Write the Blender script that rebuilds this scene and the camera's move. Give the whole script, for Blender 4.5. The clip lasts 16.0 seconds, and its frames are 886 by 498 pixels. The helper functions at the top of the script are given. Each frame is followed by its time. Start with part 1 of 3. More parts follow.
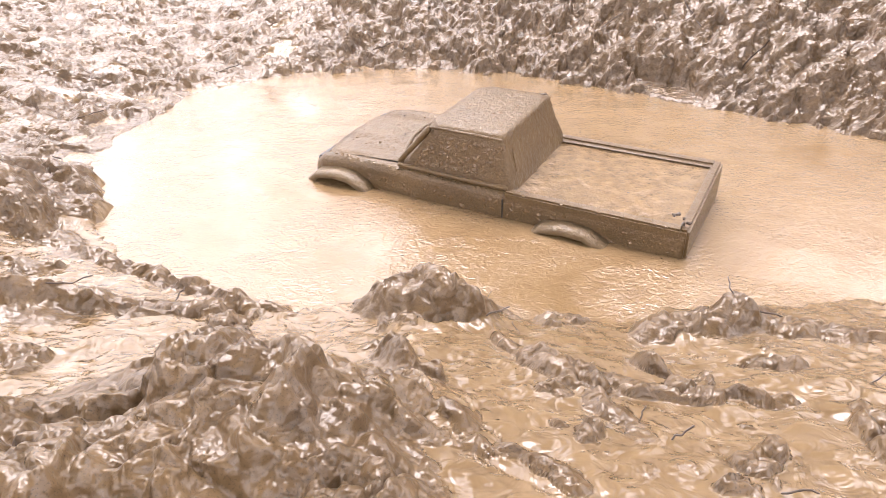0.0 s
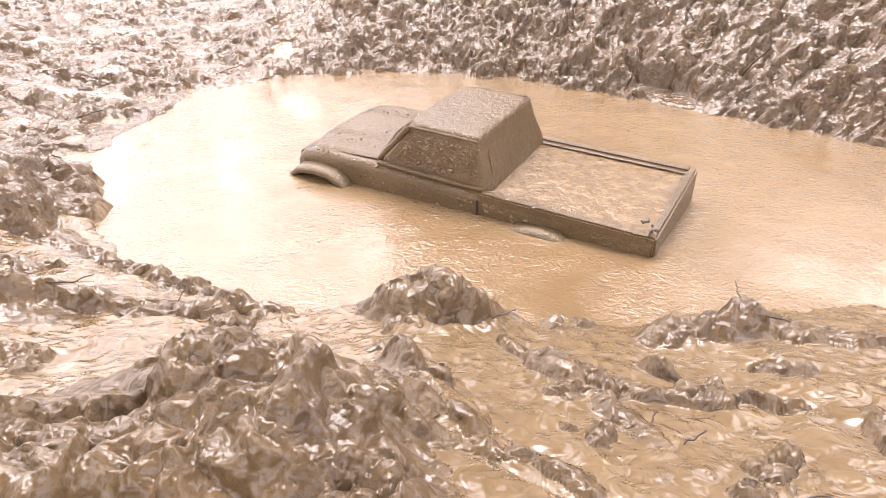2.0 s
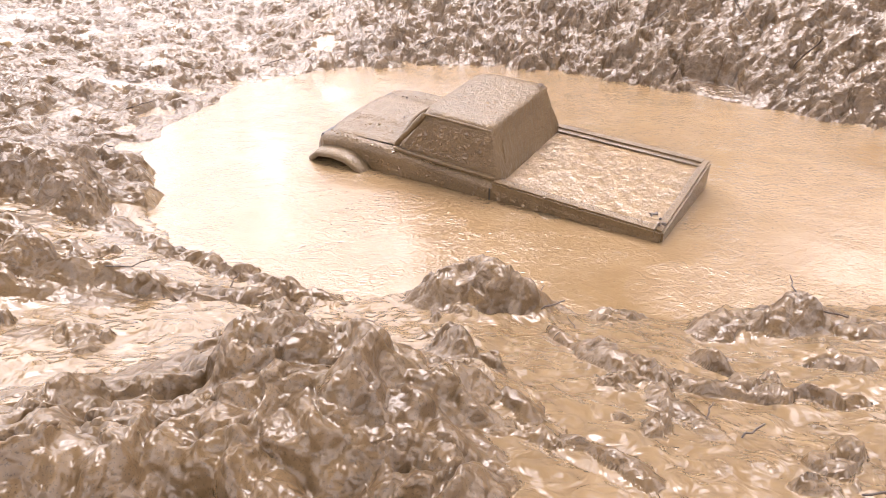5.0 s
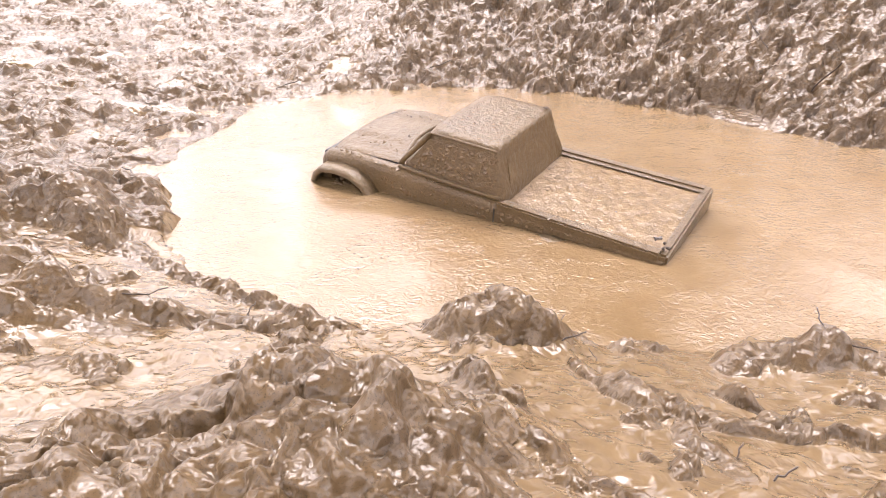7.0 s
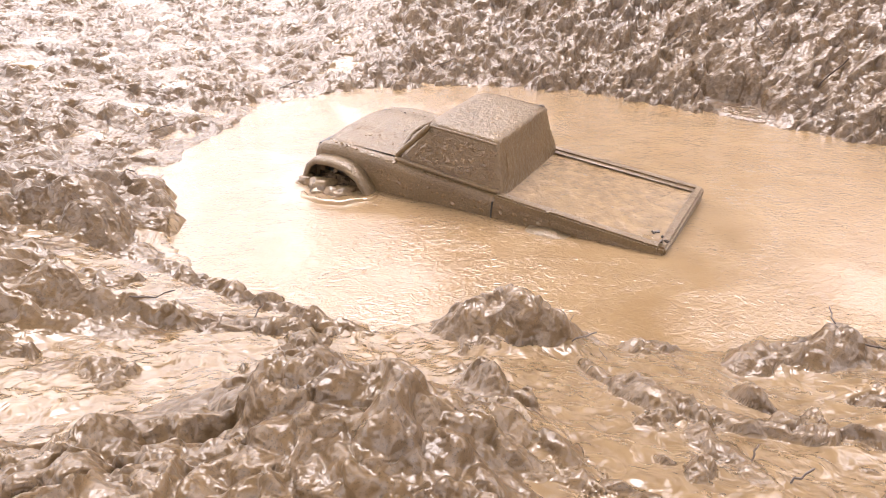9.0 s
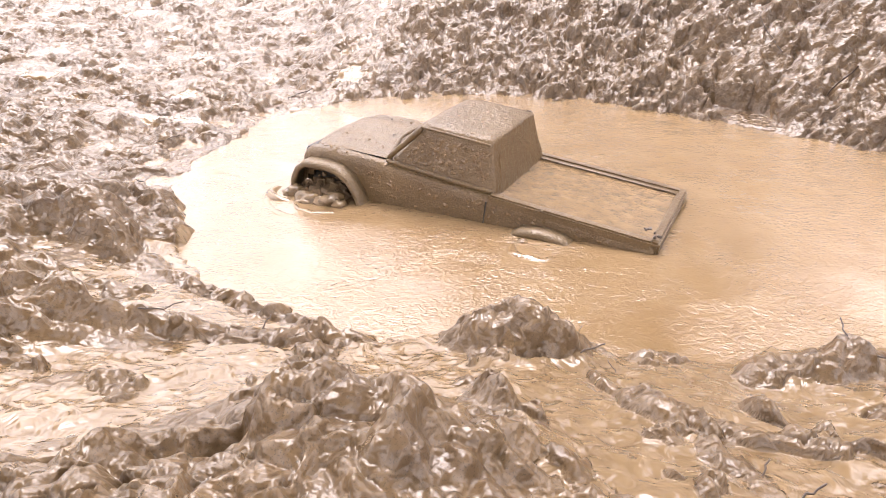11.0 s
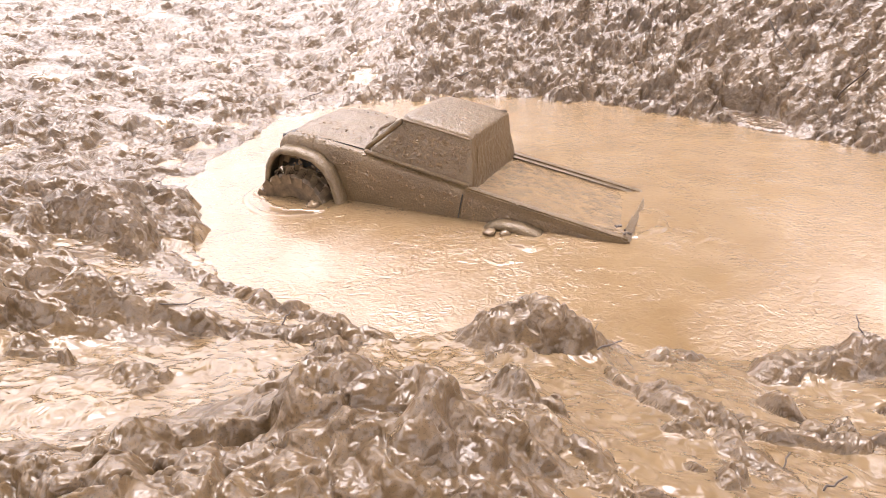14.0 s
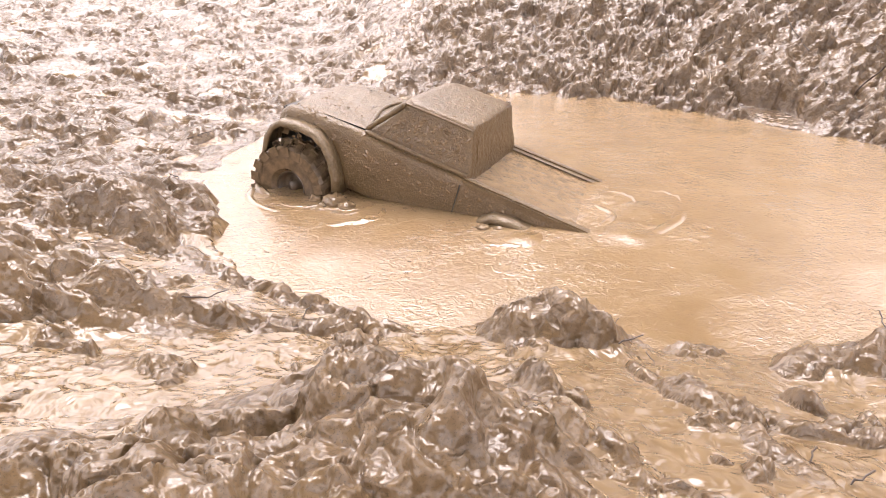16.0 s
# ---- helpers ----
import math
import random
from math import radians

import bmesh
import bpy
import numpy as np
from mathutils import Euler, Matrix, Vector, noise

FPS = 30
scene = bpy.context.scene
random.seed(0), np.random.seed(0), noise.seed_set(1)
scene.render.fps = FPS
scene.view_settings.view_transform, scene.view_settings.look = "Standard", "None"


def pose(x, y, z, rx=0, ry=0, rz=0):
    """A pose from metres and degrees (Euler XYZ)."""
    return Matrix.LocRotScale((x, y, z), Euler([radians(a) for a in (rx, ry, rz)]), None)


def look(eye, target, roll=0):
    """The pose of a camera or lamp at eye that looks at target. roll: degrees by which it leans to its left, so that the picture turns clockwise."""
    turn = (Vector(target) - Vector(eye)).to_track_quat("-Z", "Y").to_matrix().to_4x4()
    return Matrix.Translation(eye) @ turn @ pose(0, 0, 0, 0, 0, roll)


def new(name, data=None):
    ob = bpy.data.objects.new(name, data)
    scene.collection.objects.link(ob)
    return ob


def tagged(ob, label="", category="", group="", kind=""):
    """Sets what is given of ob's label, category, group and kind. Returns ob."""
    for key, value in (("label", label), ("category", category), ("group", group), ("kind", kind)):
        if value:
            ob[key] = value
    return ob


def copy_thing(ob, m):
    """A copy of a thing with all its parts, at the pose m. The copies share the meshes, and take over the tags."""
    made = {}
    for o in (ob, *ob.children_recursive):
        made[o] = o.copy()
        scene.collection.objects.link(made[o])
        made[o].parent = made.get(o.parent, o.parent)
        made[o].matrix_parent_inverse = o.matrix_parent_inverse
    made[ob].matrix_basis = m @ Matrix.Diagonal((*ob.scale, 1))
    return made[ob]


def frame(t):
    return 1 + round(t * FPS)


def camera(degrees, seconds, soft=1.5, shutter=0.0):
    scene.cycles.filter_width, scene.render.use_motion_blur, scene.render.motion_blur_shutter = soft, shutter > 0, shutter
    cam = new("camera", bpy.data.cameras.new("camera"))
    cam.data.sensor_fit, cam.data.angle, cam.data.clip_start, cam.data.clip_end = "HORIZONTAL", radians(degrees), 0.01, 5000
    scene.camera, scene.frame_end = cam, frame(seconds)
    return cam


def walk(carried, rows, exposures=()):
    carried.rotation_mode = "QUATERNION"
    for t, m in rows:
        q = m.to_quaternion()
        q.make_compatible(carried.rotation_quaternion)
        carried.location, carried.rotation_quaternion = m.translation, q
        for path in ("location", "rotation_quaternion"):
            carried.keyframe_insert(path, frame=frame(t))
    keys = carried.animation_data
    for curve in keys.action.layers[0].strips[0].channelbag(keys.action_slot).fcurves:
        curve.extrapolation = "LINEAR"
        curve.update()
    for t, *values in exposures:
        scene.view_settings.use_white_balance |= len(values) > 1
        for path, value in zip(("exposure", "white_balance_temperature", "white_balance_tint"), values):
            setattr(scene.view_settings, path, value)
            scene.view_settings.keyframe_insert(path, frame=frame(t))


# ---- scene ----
cam = camera(64.75, 16.0, soft=0.8)
METRES, EYE, TILT, LEAN, TURN = 0.085, 0.335, -28.15, -0.3, 0.0
ROWS = [
    (0.0, 0.0, 0.0, 0.0, 0.0, 0.0, -0.0),
    (0.5, -0.0473, 0.0249, 0.0146, -0.11, 0.28, -0.44),
    (1.0, -0.0743, 0.0442, -0.0072, -0.44, 0.37, -0.57),
    (1.5, -0.0957, 0.0505, -0.0238, -0.41, 0.32, -0.58),
    (2.0, -0.1073, 0.0619, -0.0331, -0.44, 0.43, -0.47),
    (2.5, -0.1288, 0.0714, -0.0439, -0.2, 0.41, -0.6),
    (3.0, -0.1358, 0.06, -0.062, 0.07, -0.07, -0.65),
    (3.5, -0.1572, 0.0582, -0.0806, 0.54, -0.5, -0.78),
    (4.0, -0.1877, 0.0486, -0.1007, 0.76, -0.56, -0.84),
    (4.5, -0.2274, 0.0423, -0.1052, 1.65, -0.26, -1.14),
    (5.0, -0.2684, 0.0493, -0.0923, 2.18, 0.03, -1.2),
    (7.5, -0.3786, 0.1347, 0.0374, 3.05, 1.5, -1.58),
    (8.0, -0.3979, 0.1435, 0.0364, 3.03, 1.37, -1.34),
    (8.5, -0.4177, 0.1463, 0.0344, 3.24, 1.22, -1.23),
    (9.0, -0.4233, 0.1612, 0.0468, 3.19, 1.23, -1.19),
    (9.5, -0.4143, 0.1768, 0.0676, 3.23, 1.37, -1.3),
    (10.0, -0.4138, 0.178, 0.0883, 3.58, 1.6, -1.31),
    (12.5, -0.4553, 0.1338, 0.0471, 3.84, 2.02, -0.84),
    (13.0, -0.4854, 0.1186, 0.0173, 3.72, 2.16, -0.8),
    (13.5, -0.523, 0.101, 0.0131, 4.02, 2.06, -1.03),
    (14.0, -0.5475, 0.0927, 0.0135, 4.18, 2.16, -1.28),
    (14.5, -0.557, 0.0821, -0.0048, 4.42, 2.17, -1.45),
    (15.0, -0.5812, 0.0774, -0.028, 4.79, 2.22, -1.35),
    (15.5, -0.6151, 0.081, -0.0429, 4.65, 2.04, -1.4),
    (16.0, -0.6634, 0.0753, -0.0265, 4.85, 1.96, -1.49),
]
EXPOSURE = [(0.0, 3.27, 6750, 22), (16.0, 3.27, 6750, 22)]
walk(cam, [(t, pose(0, 0, EYE, TILT, LEAN, TURN) @ pose(METRES * x, METRES * y, METRES * z, 90 + pitch, roll, yaw)) for t, x, y, z, yaw, pitch, roll in ROWS], EXPOSURE)

# ---- daylight under an overcast sky ----
SUN_UP, SUN_TURN = 70.0, -17.0
world = bpy.data.worlds.new("overcast_sky")
scene.world = world
world.use_nodes = True
wn = world.node_tree
sky = wn.nodes.new("ShaderNodeTexSky")
sky.sky_type = "NISHITA"
sky.sun_disc = False
sky.sun_elevation, sky.sun_rotation = radians(SUN_UP), radians(SUN_TURN)
sky.air_density, sky.dust_density, sky.ozone_density = 1.0, 0.8, 0.5
cloud = wn.nodes.new("ShaderNodeMix")
cloud.data_type = "RGBA"
cloud.inputs["Factor"].default_value = 0.96
cloud.inputs["B"].default_value = (10.0, 9.75, 9.6, 1.0)
wn.links.new(sky.outputs[0], cloud.inputs["A"])
# an overcast sky is three times as bright overhead as at the horizon
up = wn.nodes.new("ShaderNodeSeparateXYZ")
wn.links.new(wn.nodes.new("ShaderNodeTexCoord").outputs["Generated"], up.inputs[0])
rise = wn.nodes.new("ShaderNodeMapRange")
for socket, value in (("From Min", 0.0), ("From Max", 1.0), ("To Min", 0.32), ("To Max", 1.35)):
    rise.inputs[socket].default_value = value
wn.links.new(up.outputs["Z"], rise.inputs["Value"])
dome = wn.nodes.new("ShaderNodeVectorMath")
dome.operation = "SCALE"
wn.links.new(cloud.outputs["Result"], dome.inputs[0])
wn.links.new(rise.outputs[0], dome.inputs["Scale"])
wn.links.new(dome.outputs[0], wn.nodes["Background"].inputs[0])
wn.nodes["Background"].inputs[1].default_value = 0.085
sun = new("sun", bpy.data.lights.new("sun", "SUN"))
sun.data.energy, sun.data.angle, sun.data.color = 0.5, radians(36), (1.0, 0.985, 0.98)
sun.matrix_world = look((3 * math.sin(radians(SUN_TURN)) * math.cos(radians(SUN_UP)), 3 * math.cos(radians(SUN_TURN)) * math.cos(radians(SUN_UP)), 3 * math.sin(radians(SUN_UP))), (0, 0, 0))


# ---- materials ----
def material(name):
    m = bpy.data.materials.new(name)
    m.use_nodes = True
    nt = m.node_tree
    return m, nt, nt.nodes["Principled BSDF"]


def node(nt, kind, **inputs):
    n = nt.nodes.new(kind)
    for key, value in inputs.items():
        n.inputs[key.replace("_", " ")].default_value = value
    return n


def noise_tex(nt, coord, scale, detail=4.0, rough=0.55, distort=0.0):
    n = node(nt, "ShaderNodeTexNoise", Scale=scale, Detail=detail, Roughness=rough, Distortion=distort)
    nt.links.new(coord, n.inputs["Vector"])
    return n.outputs["Fac"]


def ramp(nt, fac, stops):
    n = nt.nodes.new("ShaderNodeValToRGB")
    els = n.color_ramp.elements
    while len(els) < len(stops):
        els.new(0.5)
    for e, (p, c) in zip(els, stops):
        e.position, e.color = p, (*c, 1.0) if len(c) == 3 else c
    nt.links.new(fac, n.inputs["Fac"])
    return n.outputs["Color"]


def mix(nt, fac, a, b, blend="MIX"):
    n = nt.nodes.new("ShaderNodeMix")
    n.data_type, n.blend_type = "RGBA", blend
    for socket, value in ((n.inputs["Factor"], fac), (n.inputs["A"], a), (n.inputs["B"], b)):
        if hasattr(value, "node"):
            nt.links.new(value, socket)
        elif isinstance(value, tuple):
            socket.default_value = (*value, 1.0)
        else:
            socket.default_value = value
    return n.outputs["Result"]


def maths(nt, op, a, b=0.0, clamp=False):
    n = nt.nodes.new("ShaderNodeMath")
    n.operation, n.use_clamp = op, clamp
    for socket, value in zip(n.inputs, (a, b)):
        if hasattr(value, "node"):
            nt.links.new(value, socket)
        else:
            socket.default_value = value
    return n.outputs[0]


def bump(nt, bsdf, height, strength, distance):
    n = node(nt, "ShaderNodeBump", Strength=strength, Distance=distance)
    nt.links.new(height, n.inputs["Height"])
    nt.links.new(n.outputs[0], bsdf.inputs["Normal"])
    nt.links.new(n.outputs[0], bsdf.inputs["Coat Normal"])
    return n


def gloss(b, weight, rough):
    b.inputs["Coat Weight"].default_value, b.inputs["Coat Roughness"].default_value, b.inputs["Coat IOR"].default_value = weight, rough, 1.45


def where(nt, kind="Object"):
    return nt.nodes.new("ShaderNodeTexCoord").outputs[kind]


def ground_mud():
    m, nt, b = material("wet_mud")
    p = where(nt)
    wet = nt.nodes.new("ShaderNodeAttribute")
    wet.attribute_name = "wet"
    wet = wet.outputs["Fac"]
    big = noise_tex(nt, p, 7.0, 5, 0.6)
    mid = noise_tex(nt, p, 45.0, 5, 0.6, 0.6)
    fine = noise_tex(nt, p, 150.0, 1, 0.5, 0.4)
    grit = noise_tex(nt, p, 900.0, 2, 0.5)
    curl = noise_tex(nt, p, 40.0, 2, 0.5, 1.6)
    lump = noise_tex(nt, p, 75.0, 2, 0.5, 0.5)
    clay = ramp(nt, big, [(0.30, (0.096, 0.058, 0.027)), (0.46, (0.120, 0.076, 0.037)), (0.54, (0.112, 0.071, 0.036)), (0.68, (0.084, 0.058, 0.039))])
    clay = mix(nt, 0.55, clay, ramp(nt, mid, [(0.3, (0.048, 0.028, 0.012)), (0.65, (0.135, 0.086, 0.042))]))
    clay = mix(nt, 0.6, clay, ramp(nt, grit, [(0.36, (0.02, 0.014, 0.008)), (0.44, (0.16, 0.106, 0.060))]), "DARKEN")
    slurry = ramp(nt, curl, [(0.3, (0.148, 0.099, 0.052)), (0.7, (0.198, 0.137, 0.076))])
    nt.links.new(mix(nt, wet, clay, slurry), b.inputs["Base Color"])
    dry = maths(nt, "SUBTRACT", 1.0, wet)
    rough = maths(nt, "ADD", maths(nt, "MULTIPLY", mid, 0.30), 0.25)
    rough = maths(nt, "ADD", maths(nt, "MULTIPLY", rough, dry), maths(nt, "MULTIPLY", wet, maths(nt, "ADD", maths(nt, "MULTIPLY", big, 0.14), 0.04)))
    nt.links.new(rough, b.inputs["Roughness"])
    b.inputs["IOR"].default_value = 1.5
    b.inputs["Specular IOR Level"].default_value = 0.12
    gloss(b, 0.9, 0.06)
    nt.links.new(maths(nt, "ADD", maths(nt, "MULTIPLY", dry, 0.20), 0.08), b.inputs["Coat Roughness"])
    clods = maths(nt, "MULTIPLY", maths(nt, "ADD", maths(nt, "MULTIPLY", lump, 0.62), maths(nt, "MULTIPLY", fine, 0.34)), dry)
    film = maths(nt, "MULTIPLY", maths(nt, "ADD", maths(nt, "MULTIPLY", curl, 0.42), maths(nt, "MULTIPLY", lump, 0.10)), wet)
    bump(nt, b, maths(nt, "ADD", clods, film), 1.0, 0.0060)
    return m


def pool_water():
    m, nt, b = material("muddy_water")
    p = where(nt)
    big = noise_tex(nt, p, 4.0, 4, 0.6, 0.5)
    cloud = noise_tex(nt, p, 14.0, 5, 0.6, 1.2)
    c = ramp(nt, cloud, [(0.3, (0.178, 0.118, 0.060)), (0.55, (0.210, 0.144, 0.078)), (0.75, (0.245, 0.175, 0.103))])
    nt.links.new(mix(nt, 0.4, c, ramp(nt, big, [(0.35, (0.180, 0.114, 0.054)), (0.7, (0.240, 0.162, 0.086))])), b.inputs["Base Color"])
    b.inputs["Roughness"].default_value = 0.02
    b.inputs["IOR"].default_value = 1.72
    st = nt.nodes.new("ShaderNodeMapping")
    st.inputs["Scale"].default_value = (0.8, 1.0, 1.0)
    nt.links.new(p, st.inputs["Vector"])
    r1 = noise_tex(nt, st.outputs[0], 85.0, 2, 0.5, 2.2)
    r2 = noise_tex(nt, st.outputs[0], 230.0, 2, 0.5, 1.0)
    calm = ramp(nt, noise_tex(nt, p, 6.0, 3, 0.6, 0.8), [(0.40, (0.30,) * 3), (0.60, (1.0,) * 3)])
    ripple = maths(nt, "SUBTRACT", maths(nt, "ADD", r1, maths(nt, "MULTIPLY", r2, 0.45)), 0.725)
    bump(nt, b, maths(nt, "MULTIPLY", ripple, calm), 1.0, 0.0016)
    return m


def coated_mud(name="mud_coat", tone=(1.0, 1.0, 1.0), sheen=0.26):
    m, nt, b = material(name)
    p = where(nt)
    big = noise_tex(nt, p, 16.0, 4, 0.6)
    fine = noise_tex(nt, p, 480.0, 2, 0.5)
    mid = noise_tex(nt, p, 150.0, 2, 0.5)
    lo, hi = (0.084, 0.053, 0.023), (0.136, 0.089, 0.042)
    c = ramp(nt, big, [(0.3, tuple(v * k for v, k in zip(lo, tone))), (0.7, tuple(v * k for v, k in zip(hi, tone)))])
    nt.links.new(mix(nt, 0.3, c, ramp(nt, fine, [(0.35, tuple(0.7 * v * k for v, k in zip(lo, tone))), (0.6, tuple(1.15 * v * k for v, k in zip(hi, tone)))])), b.inputs["Base Color"])
    nt.links.new(maths(nt, "ADD", maths(nt, "MULTIPLY", mid, 0.34), 0.24), b.inputs["Roughness"])
    gloss(b, sheen, 0.12)
    b.inputs["Specular IOR Level"].default_value = 0.35
    bump(nt, b, maths(nt, "ADD", maths(nt, "MULTIPLY", mid, 0.55), maths(nt, "MULTIPLY", fine, 0.28)), 0.9, 0.0040)
    return m


def plain(name, colour, rough, scale=60.0, spread=0.3, relief=0.001, metal=0.0):
    m, nt, b = material(name)
    n = noise_tex(nt, where(nt), scale, 5, 0.6)
    lo = tuple(v * (1 - spread) for v in colour)
    hi = tuple(min(1.0, v * (1 + spread)) for v in colour)
    nt.links.new(ramp(nt, n, [(0.3, lo), (0.7, hi)]), b.inputs["Base Color"])
    b.inputs["Roughness"].default_value, b.inputs["Metallic"].default_value = rough, metal
    bump(nt, b, n, 0.5, relief)
    return m


MUD, WATER, COAT = ground_mud(), pool_water(), coated_mud()
FLARE_COAT = coated_mud("thin_mud_on_grey_plastic", (1.2, 1.3, 1.5), 0.35)
SLURRY = plain("slurry", (0.195, 0.132, 0.071), 0.07, 70.0, 0.25, 0.0045)
gloss(SLURRY.node_tree.nodes["Principled BSDF"], 0.7, 0.05)
CLOT = plain("mud_clot", (0.145, 0.098, 0.054), 0.2, 200.0, 0.4, 0.001)
RUBBER = plain("muddy_rubber", (0.115, 0.079, 0.046), 0.22, 80.0, 0.45, 0.002)
SPLASH = plain("thrown_slurry", (0.15, 0.102, 0.055), 0.06, 110.0, 0.35, 0.003)
HUB = plain("muddy_dark_hub", (0.06, 0.042, 0.026), 0.3, 90.0, 0.5, 0.001)
# dark plastic, and near-black for the gaps and the shade inside the arches
DARK = plain("dark_plastic_and_cavity_shade", (0.02, 0.018, 0.016), 0.5)
TWIG = plain("wet_twig", (0.045, 0.03, 0.02), 0.45, 120.0, 0.5, 0.001)
BARK = plain("bark", (0.06, 0.05, 0.04), 0.9, 6.0, 0.4, 0.02)
LEAF = plain("leaves", (0.05, 0.075, 0.03), 0.6, 2.0, 0.4)


def part(name, bm, mat, parent=None, label=""):
    me = bpy.data.meshes.new(name)
    bm.to_mesh(me)
    bm.free()
    me.materials.append(mat)
    ob = new(name, me)
    ob.parent = parent
    if label:
        ob["label"] = label
    return ob


def smooth(ob):
    for f in ob.data.polygons:
        f.use_smooth = True
    return ob


# ---- vector noise for the land ----
GRAD = np.random.RandomState(7).rand(4096) * 2 * np.pi


def lattice(ix, iy):
    k = (ix.astype(np.int64) * 73856093) ^ (iy.astype(np.int64) * 19349663)
    return GRAD[(k ^ (k >> 13)) & 4095]


def perlin(x, y):
    ix, iy = np.floor(x), np.floor(y)
    fx, fy = x - ix, y - iy
    u, v = fx ** 3 * (fx * (fx * 6 - 15) + 10), fy ** 3 * (fy * (fy * 6 - 15) + 10)
    out = 0
    for dx in (0, 1):
        for dy in (0, 1):
            a = lattice(ix + dx, iy + dy)
            d = np.cos(a) * (fx - dx) + np.sin(a) * (fy - dy)
            out = out + d * (u if dx else 1 - u) * (v if dy else 1 - v)
    return out * 1.5


def fbm(x, y, octaves=4, gain=0.5):
    out, amp = 0, 1.0
    for o in range(octaves):
        out = out + amp * perlin(x * 2.03 ** o + 17.3 * o, y * 2.03 ** o - 9.1 * o)
        amp *= gain
    return out


def ridged(x, y, octaves=4, gain=0.55):
    out, amp = 0, 1.0
    for o in range(octaves):
        out = out + amp * (1 - 2.2 * np.abs(perlin(x * 2.1 ** o + 5.7 * o, y * 2.1 ** o + 3.3 * o)))
        amp *= gain
    return out / 2.0


def step(a, b, x):
    t = np.clip((x - a) / (b - a), 0, 1)
    return t * t * (3 - 2 * t)


SHORE = [(-0.469, 0.968), (-0.444, 1.066), (-0.433, 1.181), (-0.378, 1.239), (-0.309, 1.303), (-0.206, 1.338), (-0.111, 1.374), (-0.011, 1.370), (0.052, 1.340), (0.178, 1.315), (0.273, 1.234), (0.371, 1.176), (0.446, 1.105), (0.552, 1.028),
         (0.70, 0.92), (0.76, 0.76), (0.64, 0.60), (0.42, 0.53), (0.300, 0.519), (0.234, 0.516), (0.190, 0.508), (0.160, 0.485), (0.119, 0.501), (0.064, 0.502), (0.042, 0.515), (0.020, 0.541), (-0.045, 0.537), (-0.073, 0.518), (-0.111, 0.505),
         (-0.157, 0.518), (-0.204, 0.546), (-0.259, 0.573), (-0.317, 0.604), (-0.369, 0.666), (-0.406, 0.755), (-0.460, 0.850)]


def shore_distance(x, y):
    """Metres to the water's edge; negative in the pool."""
    best, inside = np.full(x.shape, 1e9), np.zeros(x.shape, bool)
    for (ax, ay), (bx, by) in zip(SHORE, SHORE[1:] + SHORE[:1]):
        ux, uy = bx - ax, by - ay
        t = np.clip(((x - ax) * ux + (y - ay) * uy) / (ux * ux + uy * uy), 0, 1)
        best = np.minimum(best, np.hypot(x - ax - t * ux, y - ay - t * uy))
        if ay != by:
            inside ^= ((ay > y) != (by > y)) & (x < ux * (y - ay) / uy + ax)
    return np.where(inside, -best, best)


def hill(x, y, cx, cy, rx, ry, turn=0.0):
    c, s = math.cos(radians(turn)), math.sin(radians(turn))
    u, v = (c * (x - cx) + s * (y - cy)) / rx, (-s * (x - cx) + c * (y - cy)) / ry
    return np.exp(-(u * u + v * v) ** 1.5)


def cells(x, y):
    """Rounded lumps on a jittered lattice: 0 in the creases to 1 on top, each lump with its own height."""
    ix, iy = np.floor(x), np.floor(y)
    best, tall = np.full(x.shape, 9.0), np.zeros(x.shape)
    for dx in (-1, 0, 1):
        for dy in (-1, 0, 1):
            g = lattice(ix + dx, iy + dy) / (2 * np.pi)
            k = lattice(ix + dx + 57, iy + dy - 31) / (2 * np.pi)
            d = np.hypot(ix + dx + g - x, iy + dy + k - y)
            near = d < best
            tall = np.where(near, 0.4 + 0.6 * ((g * 7.13 + k * 3.77) % 1.0), tall)
            best = np.minimum(best, d)
    return np.sqrt(np.clip(1 - best * best * 1.9, 0, 1)) * tall


MOUNDS = ((-0.57, 0.715, 0.165, 0.10, 0, 0.062, 1.0), (-0.43, 0.65, 0.06, 0.03, -40, 0.020, 1.0), (-0.012, 0.497, 0.055, 0.030, -12, 0.034, 1.0), (0.068, 0.405, 0.115, 0.011, -62, 0.009, 0.5),
          (0.215, 0.474, 0.047, 0.020, 8, 0.034, 0.9), (0.30, 0.455, 0.06, 0.02, -20, 0.012, 0.7), (-0.100, 0.328, 0.088, 0.045, -8, 0.056, 1.0), (-0.185, 0.255, 0.11, 0.060, 10, 0.028, 1.0), (-0.075, 0.245, 0.07, 0.050, -30, 0.022, 1.0),
          (-0.240, 0.548, 0.105, 0.013, -26, 0.013, 0.9), (-0.27, 0.480, 0.12, 0.016, 8, 0.016, 0.9), (-0.425, 0.455, 0.078, 0.050, 0, 0.046, 1.0), (-0.56, 0.55, 0.10, 0.04, -10, 0.024, 1.0), (0.02, 0.30, 0.09, 0.018, -50, 0.008, 0.6),
          (-0.03, 0.385, 0.03, 0.012, -50, 0.012, 0.8), (0.155, 0.405, 0.016, 0.008, -25, 0.009, 0.7), (0.235, 0.40, 0.024, 0.008, -15, 0.008, 0.7), (0.205, 0.35, 0.020, 0.008, -30, 0.007, 0.7), (0.10, 0.515, 0.012, 0.010, 0, 0.010, 0.7))


